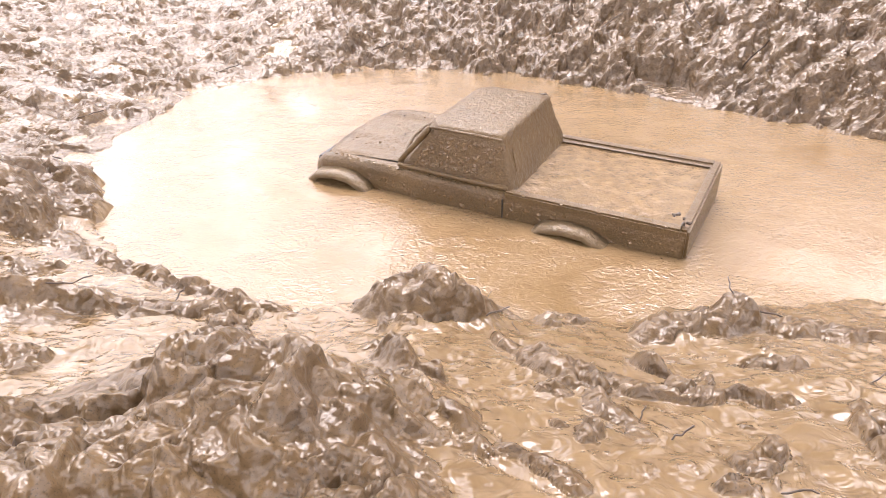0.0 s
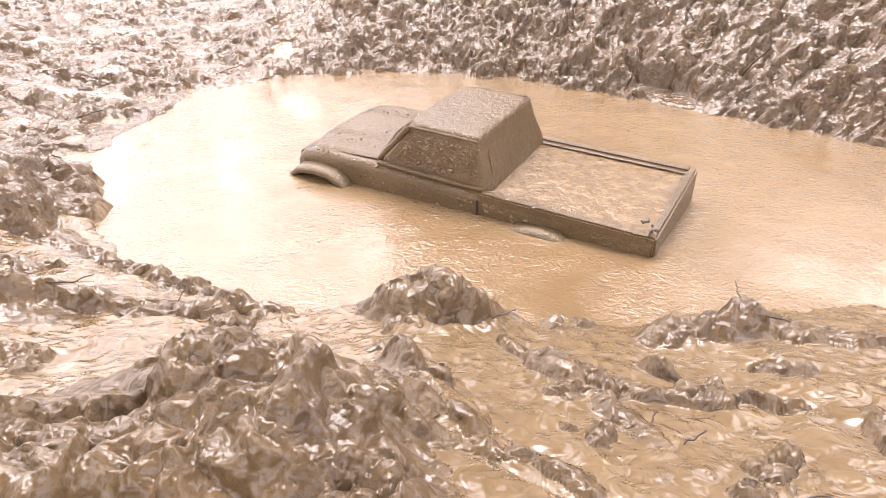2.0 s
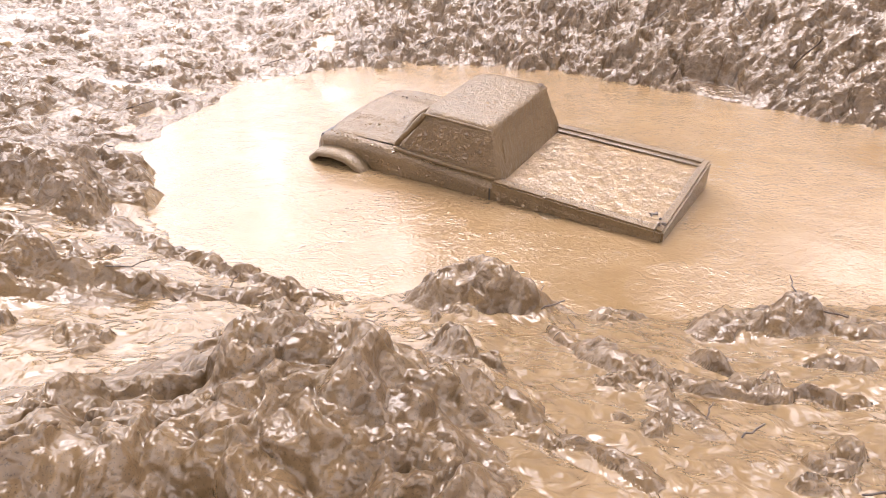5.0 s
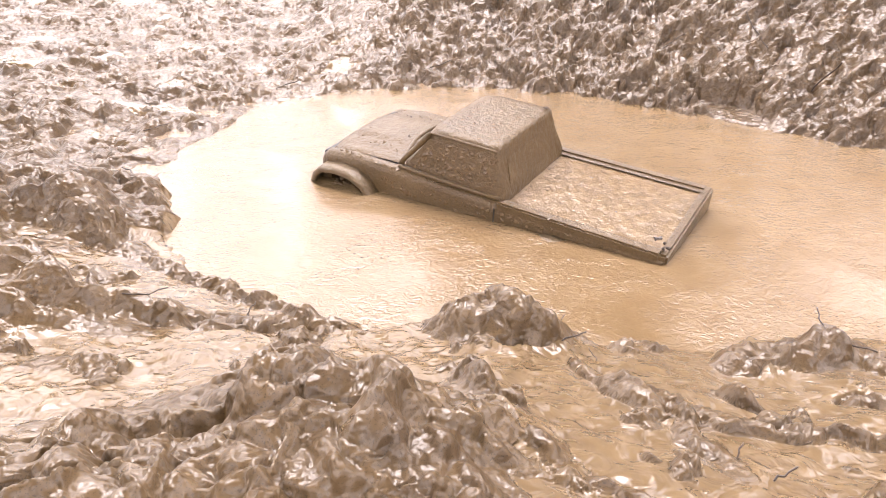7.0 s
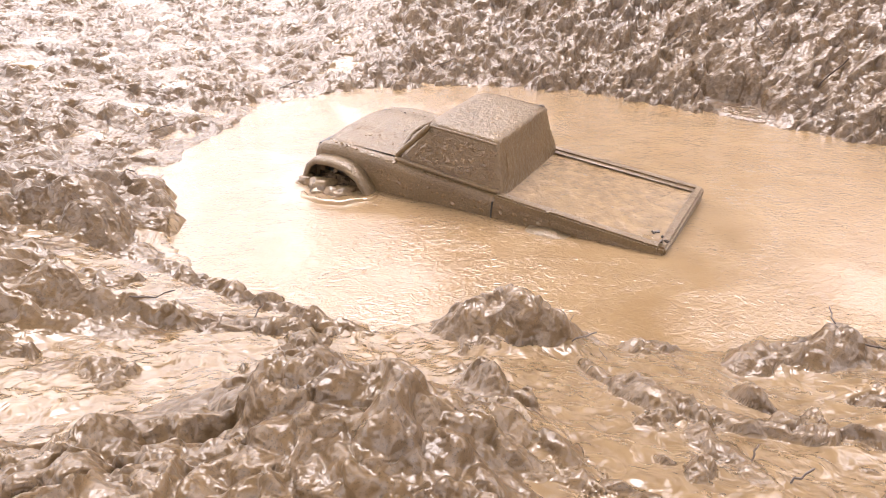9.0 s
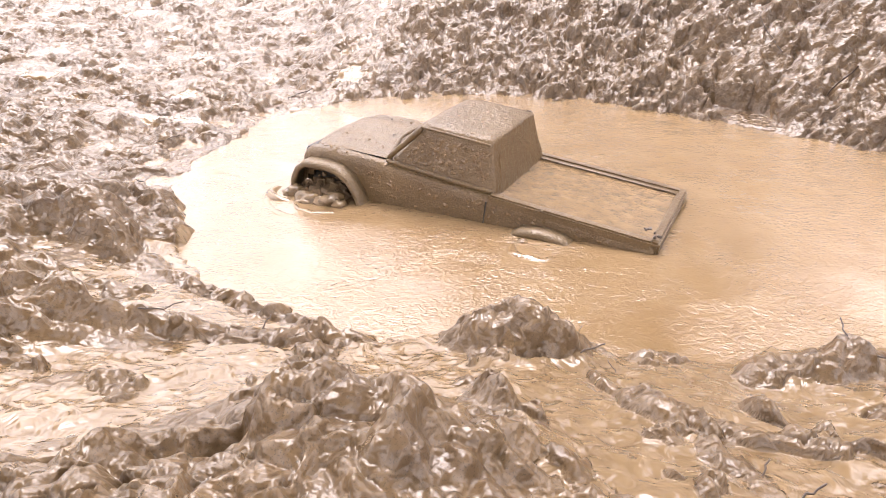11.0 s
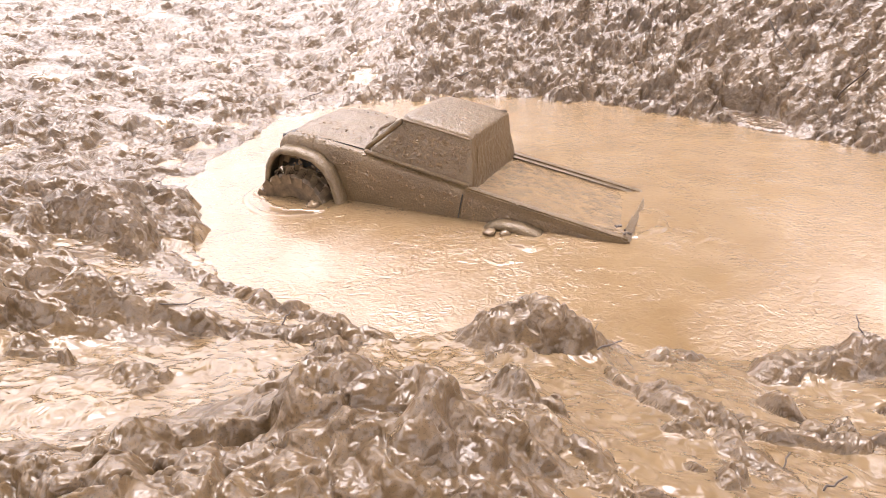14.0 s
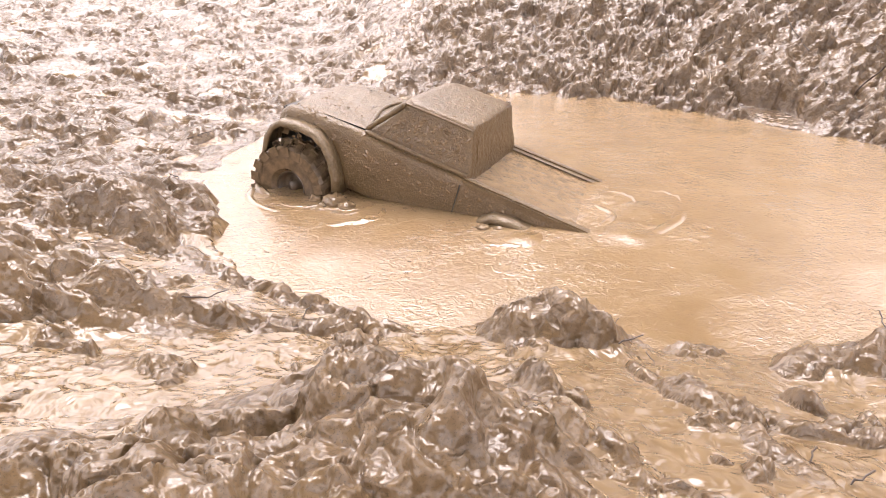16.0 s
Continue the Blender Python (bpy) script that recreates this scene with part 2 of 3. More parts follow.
def land(x, y):
    """Height of the mud, how far slurry covers it (0 to 1), and how cloddy it is."""
    wx, wy = x + 0.007 * fbm(x * 22, y * 22, 2), y + 0.007 * fbm(x * 22 + 40, y * 22 + 9, 2)
    d = shore_distance(x + 0.008 * fbm(x * 34, y * 34, 3), y + 0.008 * fbm(x * 34 + 70, y * 34, 3))
    far = step(0.86, 1.06, y + 0.25 * step(0.3, 0.7, x))
    near = 1 - step(0.56, 0.70, y)
    side = np.clip(1 - np.maximum(far, near), 0, 1)
    out = np.clip(d, 0, None)
    steep = 0.11 + 0.36 * step(-0.52, -0.16, x) + 0.24 * step(-0.05, 0.4, x)
    rise = steep * 1.5 * np.tanh(out / 1.5)
    h = far * rise + near * 0.25 * np.minimum(out, 0.5) + side * 0.03 * np.minimum(out, 1.0)
    h = h + np.where(d < 0, np.maximum(1.1 * d, -0.185), 0)
    close = 1 - step(1.4, 2.2, np.hypot(x, y - 0.8) / 1.1)
    right = far * step(-0.30, 0.15, x)
    flat = far * (1 - step(-0.45, -0.15, x)) + side
    clod = np.clip(far * step(-0.45, -0.15, x), 0, 1) * step(-0.012, 0.006, d)
    for cx, cy, rx, ry, turn, up, rag in MOUNDS:
        k = hill(wx, wy, cx, cy, rx, ry, turn)
        h = h + up * k
        clod = np.maximum(clod, rag * np.minimum(1.0, 2.0 * k))
    patch = step(-0.7, 0.1, fbm(x * 9 + 3, y * 11 + 8, 3)) * flat * step(0.0, 0.05, d)
    clod = np.clip(np.maximum(clod, 0.9 * patch), 0, 1)
    notch = step(0.040, 0.030, np.abs(x - 0.400 + 0.3 * (y - 1.16))) * step(0.075, 0.055, d) * far
    big = fbm(wx * 16, wy * 16, 3)
    ax, ay = wx + 0.0016 * fbm(x * 70, y * 70, 2), wy + 0.0016 * fbm(x * 70 + 9, y * 70 + 5, 2)
    lumps = cells(ax * 34, ay * 34) * 0.0120 + cells(ax * 76 + 3, ay * 76) * 0.0078 + cells(ax * 165, ay * 165 + 7) * 0.0034 + cells(ax * 300 + 2, ay * 300) * 0.0010 + big * 0.018 - 0.015
    flakes = cells(ax * 50, ay * 80) * 0.014 + cells(ax * 105 + 4, ay * 165) * 0.011 + ridged(ax * 60, ay * 120, 2) * 0.003 + big * 0.010 - 0.010
    rough = lumps * (1 - 0.55 * right) + flakes * 0.6 * right
    sparse = step(0.32, 0.55, fbm(wx * 15 + 11, wy * 15, 3)) * (0.5 + 0.5 * near)
    calm = fbm(x * 12, y * 12, 3) * 0.005 + sparse * (cells(ax * 60, ay * 60) * 0.011 + cells(ax * 150, ay * 150) * 0.004) + fbm(wx * 90, wy * 90, 2) * 0.0006
    base = h
    h = h + close * (clod * rough * (1 - notch) + (1 - clod) * calm * step(-0.01, 0.02, d))
    h = h - notch * 0.8 * np.maximum(base - 0.004, 0)
    film = base + 0.0030 - 0.010 * clod - 0.03 * step(0.55, 0.95, clod) + 0.0018 * fbm(x * 10 + 5, y * 10, 2) - 0.05 * right - 0.004 * flat
    cover = d > -0.004
    wet = step(-0.0010, 0.0008, film - h)
    wet = np.maximum(wet, near * (0.12 + 0.3 * step(-0.5, 0.7, fbm(x * 28 + 5, y * 28, 2))))
    return np.where(cover, np.maximum(h, film), h), np.where(cover, wet * (1 - notch), 1.0), clod * close, right * clod * rough * (1 - notch) * close


def ground():
    ys = [0.09]
    while ys[-1] < 2.6:
        ys.append(ys[-1] + max(0.0015, 0.0036 * ys[-1]))
    xs = np.concatenate([np.linspace(-1.35, -0.36, 280), np.linspace(-0.358, 0.358, 440), np.linspace(0.36, 1.35, 280)])
    ys = np.concatenate([[-900, -120, -30, -10, -6, -4, -3, -2, -1.5, -1, -0.6, -0.3, -0.15, -0.05, 0.02, 0.06], ys, [2.7, 2.9, 3.2, 3.6, 4.1, 5, 6, 8, 12, 30, 120, 900]])
    xs = np.concatenate([[-900, -120, -30, -12, -8, -6, -4.5, -3.5, -2.7, -2.1, -1.75, -1.5, -1.4], xs, [1.4, 1.5, 1.75, 2.1, 2.7, 3.5, 4.5, 6, 8, 12, 30, 120, 900]])
    X, Y = np.meshgrid(xs, ys)
    inner = (np.abs(X) < 4) & (Y < 5) & (Y > -3)
    H, W, C, push = land(np.clip(X, -9, 9), np.clip(Y, -9, 9))
    sx = np.where(inner & (np.abs(X) < 1.36), C * 0.0045 * fbm(X * 42, Y * 42 + 7, 2), 0)
    sy = np.where(inner & (np.abs(X) < 1.36), C * 0.0045 * fbm(X * 42 + 31, Y * 42, 2), 0)
    sy = sy - 0.6 * push
    n, m = X.shape
    co = np.stack([X + sx, Y + sy, H], -1).reshape(-1, 3)
    i = np.arange(n * m).reshape(n, m)
    quads = np.stack([i[:-1, :-1], i[:-1, 1:], i[1:, 1:], i[1:, :-1]], -1).reshape(-1, 4)
    me = bpy.data.meshes.new("ground")
    me.vertices.add(len(co))
    me.vertices.foreach_set("co", co.ravel())
    me.loops.add(quads.size)
    me.loops.foreach_set("vertex_index", quads.ravel().astype(np.int32))
    me.polygons.add(len(quads))
    me.polygons.foreach_set("loop_start", np.arange(0, quads.size, 4, dtype=np.int32))
    me.polygons.foreach_set("use_smooth", np.ones(len(quads), bool))
    me.update(calc_edges=True)
    me.attributes.new("wet", "FLOAT", "POINT").data.foreach_set("value", W.ravel().astype(np.float32))
    me.materials.append(MUD)
    return tagged(new("ground", me), "churned wet brown mud with clods and slurry puddles", "ground", kind="structure")


def water():
    bm = bmesh.new()
    bmesh.ops.create_grid(bm, x_segments=160, y_segments=120, size=0.5)
    for v in bm.verts:
        x, y = 0.14 + v.co.x * 1.40, 0.94 + v.co.y * 1.04
        v.co = (x, y, 0.0006 * noise.noise((x * 16, y * 22, 0)))
    ob = smooth(part("water", bm, WATER))
    return tagged(ob, "opaque tan muddy water filling the pit", "water", kind="structure")


ground()
water()


# ---- the model truck ----
def loft(bm, rings, closed=False):
    rows = [[bm.verts.new(p) for p in ring] for ring in rings]
    for a, b in zip(rows, rows[1:]):
        n = len(a)
        for k in range(n if closed else n - 1):
            bm.faces.new((a[k], a[(k + 1) % n], b[(k + 1) % n], b[k]))
    return rows


def pick(table, x):
    xs, vs = zip(*table)
    return float(np.interp(x, xs, vs))


def rounded_box(bm, x0, x1, y0, y1, z0, z1, r=0.003, taper=0.0):
    res = bmesh.ops.create_cube(bm, size=1.0)
    for v in res["verts"]:
        t = taper if v.co.z > 0 else 0
        v.co = ((x0 + x1) / 2 + v.co.x * (x1 - x0 - 2 * t), (y0 + y1) / 2 + v.co.y * (y1 - y0 - 2 * t), (z0 + z1) / 2 + v.co.z * (z1 - z0))
    edges = list({e for v in res["verts"] for e in v.link_edges})
    bmesh.ops.bevel(bm, geom=edges, offset=r, segments=2, affect="EDGES")


def tube(line, radius, seed=0):
    """A rounded, slightly uneven bead along a line."""
    bm = bmesh.new()
    pts = [Vector(p) for p in line]
    fine = [pts[0]]
    for a, c in zip(pts, pts[1:]):
        n = max(2, int((c - a).length / (radius * 1.2)))
        fine += [a.lerp(c, (k + 1) / n) for k in range(n)]
    rings = []
    for k, p in enumerate(fine):
        d = (fine[min(k + 1, len(fine) - 1)] - fine[max(k - 1, 0)]).normalized()
        u = d.orthogonal().normalized() if abs(d.z) > 0.9 else d.cross(Vector((0, 0, 1))).normalized()
        v = u.cross(d)
        r = radius * (1 + 0.22 * noise.noise(p * 90 + Vector((seed, 0, 0)))) * (0.55 if k in (0, len(fine) - 1) else 1)
        rings.append([tuple(p + (u * math.cos(q) + v * math.sin(q)) * r) for q in [2 * math.pi * j / 8 for j in range(8)]])
    made = loft(bm, rings, True)
    bm.faces.new(made[0])
    bm.faces.new(made[-1])
    for f in bm.faces:
        f.smooth = True
    bmesh.ops.recalc_face_normals(bm, faces=bm.faces)
    return bm


ARCHES = (0.210, -0.085)


def body_shell():
    bm = bmesh.new()
    rings = []
    for k in range(91):
        x = -0.190 + 0.455 * k / 90
        end = max(0.0, (x - 0.245) / 0.020)
        w = 0.0885 - 0.006 * end ** 2
        top = pick([(-0.19, 0.0), (0.0, 0.0), (0.14, 0.003), (0.22, 0.001), (0.255, -0.004), (0.265, -0.012)], x)
        prof = [(w - 0.017, top - 0.001), (w - 0.012, top + 0.0005), (w - 0.006, top - 0.0005), (w - 0.002, top - 0.004), (w, top - 0.009)]
        prof += [(w + 0.0015 * math.sin(math.pi * j / 10), top - 0.009 - 0.0068 * j) for j in range(1, 11)]
        rings.append([(x, y, z) for y, z in prof] + [(x, 0, prof[-1][1] - 0.004)] + [(x, -y, z) for y, z in reversed(prof)])
    loft(bm, rings)
    doomed = [f for f in bm.faces for c in [f.calc_center_median()] if abs(c.y) > 0.08 and c.z < -0.014 and any(math.hypot(c.x - a, (c.z + 0.078)) < 0.055 for a in ARCHES)]
    bmesh.ops.delete(bm, geom=doomed, context="FACES")
    bmesh.ops.recalc_face_normals(bm, faces=bm.faces)
    return bm


def hood():
    bm = bmesh.new()
    rings = []
    for k in range(25):
        x = 0.132 + 0.134 * k / 24
        nose = max(0.0, (x - 0.235) / 0.031)
        crown = pick([(0.13, 0.0155), (0.2, 0.0125), (0.24, 0.009), (0.266, 0.0)], x) - 0.010 * nose ** 3
        w = 0.0735 - 0.004 * nose ** 2
        half = []
        for j in range(13):
            y = w * j / 12
            z = crown - 0.0105 * (y / w) ** 4 - (0.0035 if 0.036 < y < 0.066 else 0.0) * (1 - nose)
            half.append((x, y, z))
        rings.append([(a, -b, c) for a, b, c in reversed(half[1:])] + half)
    rings.append([(0.268, y, z - 0.05) for _, y, z in rings[-1]])
    loft(bm, rings)
    bmesh.ops.recalc_face_normals(bm, faces=bm.faces)
    return bm


def cab_shell():
    bm = bmesh.new()
    # rows run from sill to roof; columns round the cab
    rows = []
    for z, xr, xf, w, rf in ((-0.006, -0.004, 0.150, 0.0815, 0.030), (0.004, -0.003, 0.145, 0.081, 0.030), (0.012, -0.001, 0.138, 0.079, 0.028), (0.030, 0.006, 0.122, 0.0745, 0.024), (0.046, 0.0105, 0.111, 0.0715, 0.022), (0.0530, 0.0125, 0.106, 0.0702, 0.022), (0.0565, 0.0135, 0.103, 0.0692, 0.022), (0.0582, 0.0155, 0.101, 0.0672, 0.022), (0.0592, 0.0220, 0.092, 0.0580, 0.020)):
        ring = []
        for cx, cy, r, a0 in ((xr + 0.006, w - 0.006, 0.006, 90), (xr + 0.006, -(w - 0.006), 0.006, 180), (xf - rf, -(w - rf), rf, 270), (xf - rf, w - rf, rf, 0)):
            for j in range(7):
                a = radians(a0 + 15 * j)
                bow = 0.006 * math.cos(math.pi * cy / 0.17) if cx > 0.05 else 0
                ring.append((cx + r * math.cos(a) + bow, cy + r * math.sin(a), z))
        rows.append(ring)
    made = loft(bm, rows, True)
    bm.faces.new(made[-1])
    bmesh.ops.recalc_face_normals(bm, faces=bm.faces)
    return bm


def plate(points, out, thick):
    """A flat pane between the given corners, raised by thick along out."""
    bm = bmesh.new()
    o = Vector(out) * thick
    low = [bm.verts.new(Vector(p)) for p in points]
    high = [bm.verts.new(Vector(p) + o) for p in points]
    bm.faces.new(high)
    bm.faces.new(low[::-1])
    for k in range(len(points)):
        j = (k + 1) % len(points)
        bm.faces.new((low[k], low[j], high[j], high[k]))
    bmesh.ops.bevel(bm, geom=bm.edges, offset=min(0.0012, thick * 0.4), segments=2, affect="EDGES")
    return bm


def flare(side):
    bm = bmesh.new()
    line = [(0.060, -0.075), (0.060, -0.045), (0.053, -0.027), (0.040, -0.0155), (0.015, -0.011), (-0.010, -0.0125), (-0.030, -0.022), (-0.044, -0.038), (-0.054, -0.058), (-0.060, -0.080)]
    rings = []
    for k, (x, z) in enumerate(line):
        a, b = line[max(0, k - 1)], line[min(len(line) - 1, k + 1)]
        t = Vector((b[0] - a[0], 0, b[1] - a[1])).normalized()
        inward = Vector((t.z, 0, -t.x)) * -1
        if inward.dot(Vector((-x, 0, -0.08 - z))) < 0:
            inward = -inward
        c = Vector((x, 0, z))
        prof = [(0.083, 0.0), (0.101, 0.0), (0.1065, 0.0012), (0.1080, 0.0035), (0.1080, 0.0078), (0.1060, 0.0090), (0.103, 0.0070), (0.083, 0.005)]
        rings.append([tuple(c + inward * d + Vector((0, side * y, 0))) for y, d in prof])
    made = loft(bm, rings, True)
    bm.faces.new(made[0])
    bm.faces.new(made[-1])
    bmesh.ops.recalc_face_normals(bm, faces=bm.faces)
    return bm


def tyre():
    bm = bmesh.new()
    R, W = 0.0545, 0.021
    prof = [(-W * 0.55, 0.021), (-W * 0.85, 0.026), (-W, 0.040), (-W * 0.92, R - 0.003), (-W * 0.7, R), (W * 0.7, R), (W * 0.92, R - 0.003), (W, 0.040), (W * 0.85, 0.026), (W * 0.55, 0.021)]
    rings = [[(r * math.cos(2 * math.pi * k / 48), y, r * math.sin(2 * math.pi * k / 48)) for y, r in prof] for k in range(48)]
    loft(bm, rings + [rings[0]], False)
    bmesh.ops.remove_doubles(bm, verts=bm.verts, dist=1e-5)
    bmesh.ops.recalc_face_normals(bm, faces=bm.faces)
    return bm


def lug(sgn):
    bm = bmesh.new()
    res = bmesh.ops.create_cube(bm, size=1.0)
    for v in res["verts"]:
        drop = 0.007 if v.co.y * sgn > 0 else 0.0
        y = sgn * 0.0125 + v.co.y * 0.020
        v.co = (0.0555 + v.co.z * 0.009 - drop, y, v.co.x * 0.0095 + sgn * y * 0.3)
    bmesh.ops.bevel(bm, geom=bm.edges, offset=0.0014, segments=2, affect="EDGES")
    return bm


def rim():
    bm = bmesh.new()
    prof = [(-0.014, 0.022), (0.012, 0.022), (0.011, 0.019), (0.002, 0.017), (-0.002, 0.011), (0.004, 0.008), (0.010, 0.0055), (0.010, 0.0005)]
    rings = [[(r * math.cos(2 * math.pi * k / 24), y, r * math.sin(2 * math.pi * k / 24)) for y, r in prof] for k in range(25)]
    loft(bm, rings)
    bmesh.ops.remove_doubles(bm, verts=bm.verts, dist=1e-5)
    bmesh.ops.recalc_face_normals(bm, faces=bm.faces)
    return bm


def specks(rng, count, place, small, large):
    """Small lumps of mud sitting on a surface; place(rng) gives a point and its outward direction."""
    bm = bmesh.new()
    for _ in range(count):
        p, n = place(rng)
        s = rng.uniform(small, large) * rng.uniform(0.6, 1.0)
        q = Vector(n).to_track_quat("Z", "Y").to_matrix().to_4x4()
        m = Matrix.Translation(p) @ q @ pose(0, 0, 0, 0, 0, rng.uniform(0, 360)) @ Matrix.Diagonal((s * rng.uniform(0.8, 1.9), s, s * 0.65, 1))
        res = bmesh.ops.create_icosphere(bm, subdivisions=1, radius=1.0, matrix=m)
        for v in res["verts"]:
            v.co += Vector((rng.uniform(-1, 1), rng.uniform(-1, 1), rng.uniform(-1, 1))) * s * 0.25
    return bm


def truck():
    t = tagged(new("model_pickup_truck"), "toy pickup truck coated in brown mud, wading through a muddy pool", "toy truck")
    smooth(part("body", body_shell(), COAT, t))
    smooth(part("hood", hood(), COAT, t))
    cab = smooth(part("cab", cab_shell(), COAT, t))
    for s in (1, -1):
        q = [(0.018, s * 0.0772, 0.012), (0.130, s * 0.0772, 0.012), (0.104, s * 0.0702, 0.047), (0.022, s * 0.0702, 0.047)]
        part("side_window", plate(q if s > 0 else q[::-1], (0, s * 0.97, 0.22), 0.0016), COAT, cab)
    part("rear_window", plate([(0.0005, -0.062, 0.014), (0.0005, 0.062, 0.014), (0.0098, 0.056, 0.041), (0.0098, -0.056, 0.041)], (-0.95, 0, 0.3), 0.0012), COAT, cab)
    part("windshield", plate([(0.1405, -0.045, 0.015), (0.1405, 0.045, 0.015), (0.1150, 0.042, 0.043), (0.1150, -0.042, 0.043)][::-1], (0.73, 0, 0.68), 0.002), COAT, cab)
    for s in (1, -1):
        part("drip_rail", tube([(0.014, s * 0.0700, 0.0535), (0.06, s * 0.0706, 0.0545), (0.104, s * 0.0690, 0.0535)], 0.0017, 3), COAT, cab)
        part("pillar", tube([(0.145, s * 0.076, 0.005), (0.134, s * 0.0765, 0.018), (0.118, s * 0.072, 0.036), (0.104, s * 0.0685, 0.0535)], 0.0036, 5), COAT, cab)
        part("sill", tube([(0.002, s * 0.0815, 0.0035), (0.07, s * 0.083, 0.0045), (0.143, s * 0.081, 0.005)], 0.0028, 8), COAT, cab)
        bm = bmesh.new()
        rounded_box(bm, 0.0038, 0.0052, s * 0.0893 - 0.0012, s * 0.0893 + 0.0012, -0.052, -0.006, 0.0004)
        part("panel_gap", bm, DARK, t)
    part("cowl", tube([(0.140 + 0.018 * math.cos(math.pi * u / 2), 0.0795 * u, 0.0145 - 0.010 * u * u) for u in [k / 6 - 1 for k in range(13)]], 0.0030, 11), COAT, t)
    part("wall_crack", tube([(-0.0005, 0.018, 0.0125), (0.0045, 0.028, 0.027), (0.0085, 0.030, 0.0385)], 0.0007, 15), DARK, cab)
    bed = bmesh.new()
    rounded_box(bed, -0.186, 0.004, -0.077, 0.077, -0.05, -0.0030, 0.002)
    part("bed_fill", bed, SLURRY, t, "pale slurry filling the cargo bed")
    for s in (1, -1):
        bm = bmesh.new()
        rounded_box(bm, -0.186, 0.004, s * 0.0815 - 0.0065, s * 0.0815 + 0.0065, -0.03, 0.0022, 0.002)
        part("bed_rail", bm, COAT, t)
    bm = bmesh.new()
    rounded_box(bm, -0.1935, -0.1825, -0.087, 0.087, -0.07, 0.002, 0.0025)
    part("tailgate", bm, COAT, t)
    bm = bmesh.new()
    rounded_box(bm, 0.262, 0.272, -0.088, 0.088, -0.055, -0.030, 0.003)
    part("front_bumper", bm, COAT, t)
    bm = bmesh.new()
    rounded_box(bm, 0.256, 0.266, -0.078, 0.078, -0.028, -0.008, 0.002)
    part("grille", bm, DARK, t)
    bm = bmesh.new()
    rounded_box(bm, -0.18, 0.25, -0.06, 0.06, -0.085, -0.06, 0.003)
    part("chassis", bm, DARK, t)
    for a in ARCHES:
        for s in (1, -1):
            ob = smooth(part("fender_flare", flare(s), FLARE_COAT, t, "pale grey wet fender flare"))
            ob.location = (a, 0, -0.004 if a < 0 else 0)
            # near-black block fills the arch cavity, its deep shade put into the colour
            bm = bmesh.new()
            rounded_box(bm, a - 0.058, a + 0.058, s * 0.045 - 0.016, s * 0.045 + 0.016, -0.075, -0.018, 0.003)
            part("arch_shade", bm, DARK, t)
    wheels = []
    tyre_mesh, rim_mesh = tyre(), rim()
    for x in (0.219, -0.085):
        for s in (1, -1):
            w = new("wheel")
            w.parent = t
            w.location = (x, s * 0.094, -0.098)
            part("tyre", tyre_mesh.copy(), RUBBER, w, "chunky mud-caked black rubber tyre")
            r = smooth(part("rim", rim_mesh.copy(), HUB, w))
            for side in (-1, 1):
                block = None
                for k in range(18):
                    if block is None:
                        block = part("lug", lug(side), RUBBER, w)
                        one = block
                    else:
                        one = new("lug", block.data)
                        one.parent = w
                    one.rotation_euler = (0, 2 * math.pi * (k + (0.5 if side > 0 else 0)) / 18, 0)
            if s < 0:
                r.scale.y = -1
            wheels.append(w)
    rng = random.Random(5)

    def on_top(r):
        k = r.random()
        if k < 0.3:
            return (r.uniform(0.02, 0.09), r.uniform(-0.06, 0.062), 0.0588), (0, 0, 1)
        if k < 0.5:
            return (r.uniform(0.15, 0.24), r.uniform(-0.06, 0.06), 0.010), (0, 0, 1)
        if k < 0.72:
            return (r.uniform(-0.18, 0.25), r.uniform(0.074, 0.087), 0.0015), (0, 0.2, 1)
        return (r.uniform(-0.15, 0.25), r.uniform(0.072, 0.087), 0.0015), (0, 0.2, 1)

    def on_side(r):
        k = r.random()
        if k < 0.45:
            z = r.uniform(0.010, 0.046)
            return (r.uniform(0.012, 0.12 - 0.6 * (z - 0.01)), 0.0792 - 0.0072 * (z - 0.012) / 0.031, z), (0, 1, 0.2)
        if k < 0.6:
            z = r.uniform(0.006, 0.046)
            return (-0.003 + 0.35 * z, r.uniform(-0.07, 0.07), z), (-1, 0, 0.3)
        return (r.uniform(-0.19, 0.24), 0.0892, r.uniform(-0.04, -0.008)), (0, 1, 0)

    part("mud_spatter", specks(rng, 300, on_top, 0.0007, 0.0022), CLOT, t, "small lumps of wet mud")["kind"] = "stuff"
    part("mud_spatter", specks(rng, 480, on_side, 0.0008, 0.0034), CLOT, t, "small lumps of wet mud")["kind"] = "stuff"
    for x, y, z, size, turn in ((0.205, -0.030, 0.0135, 0.0040, 20), (0.168, 0.020, 0.0150, 0.0032, 70), (-0.176, 0.062, 0.0035, 0.0058, 35), (-0.186, 0.074, 0.0040, 0.0066, 110), (-0.115, 0.022, -0.0045, 0.0036, 10), (-0.060, -0.040, -0.0045, 0.0042, 150), (0.020, 0.074, 0.0060, 0.0045, 60), (0.016, -0.060, 0.0610, 0.0048, 15)):
        bm = specks(rng, 5, lambda r: ((r.uniform(-size, size), r.uniform(-size, size) * 0.6, r.uniform(0, size * 0.4)), (r.uniform(-0.5, 0.5), r.uniform(-0.5, 0.5), 1)), size * 0.25, size * 0.55)
        scrap = part("leaf_scrap", bm, TWIG, t, "dark scrap of wet leaf litter")
        scrap.matrix_basis = pose(x, y, z, 0, 0, turn)
    return t, wheels


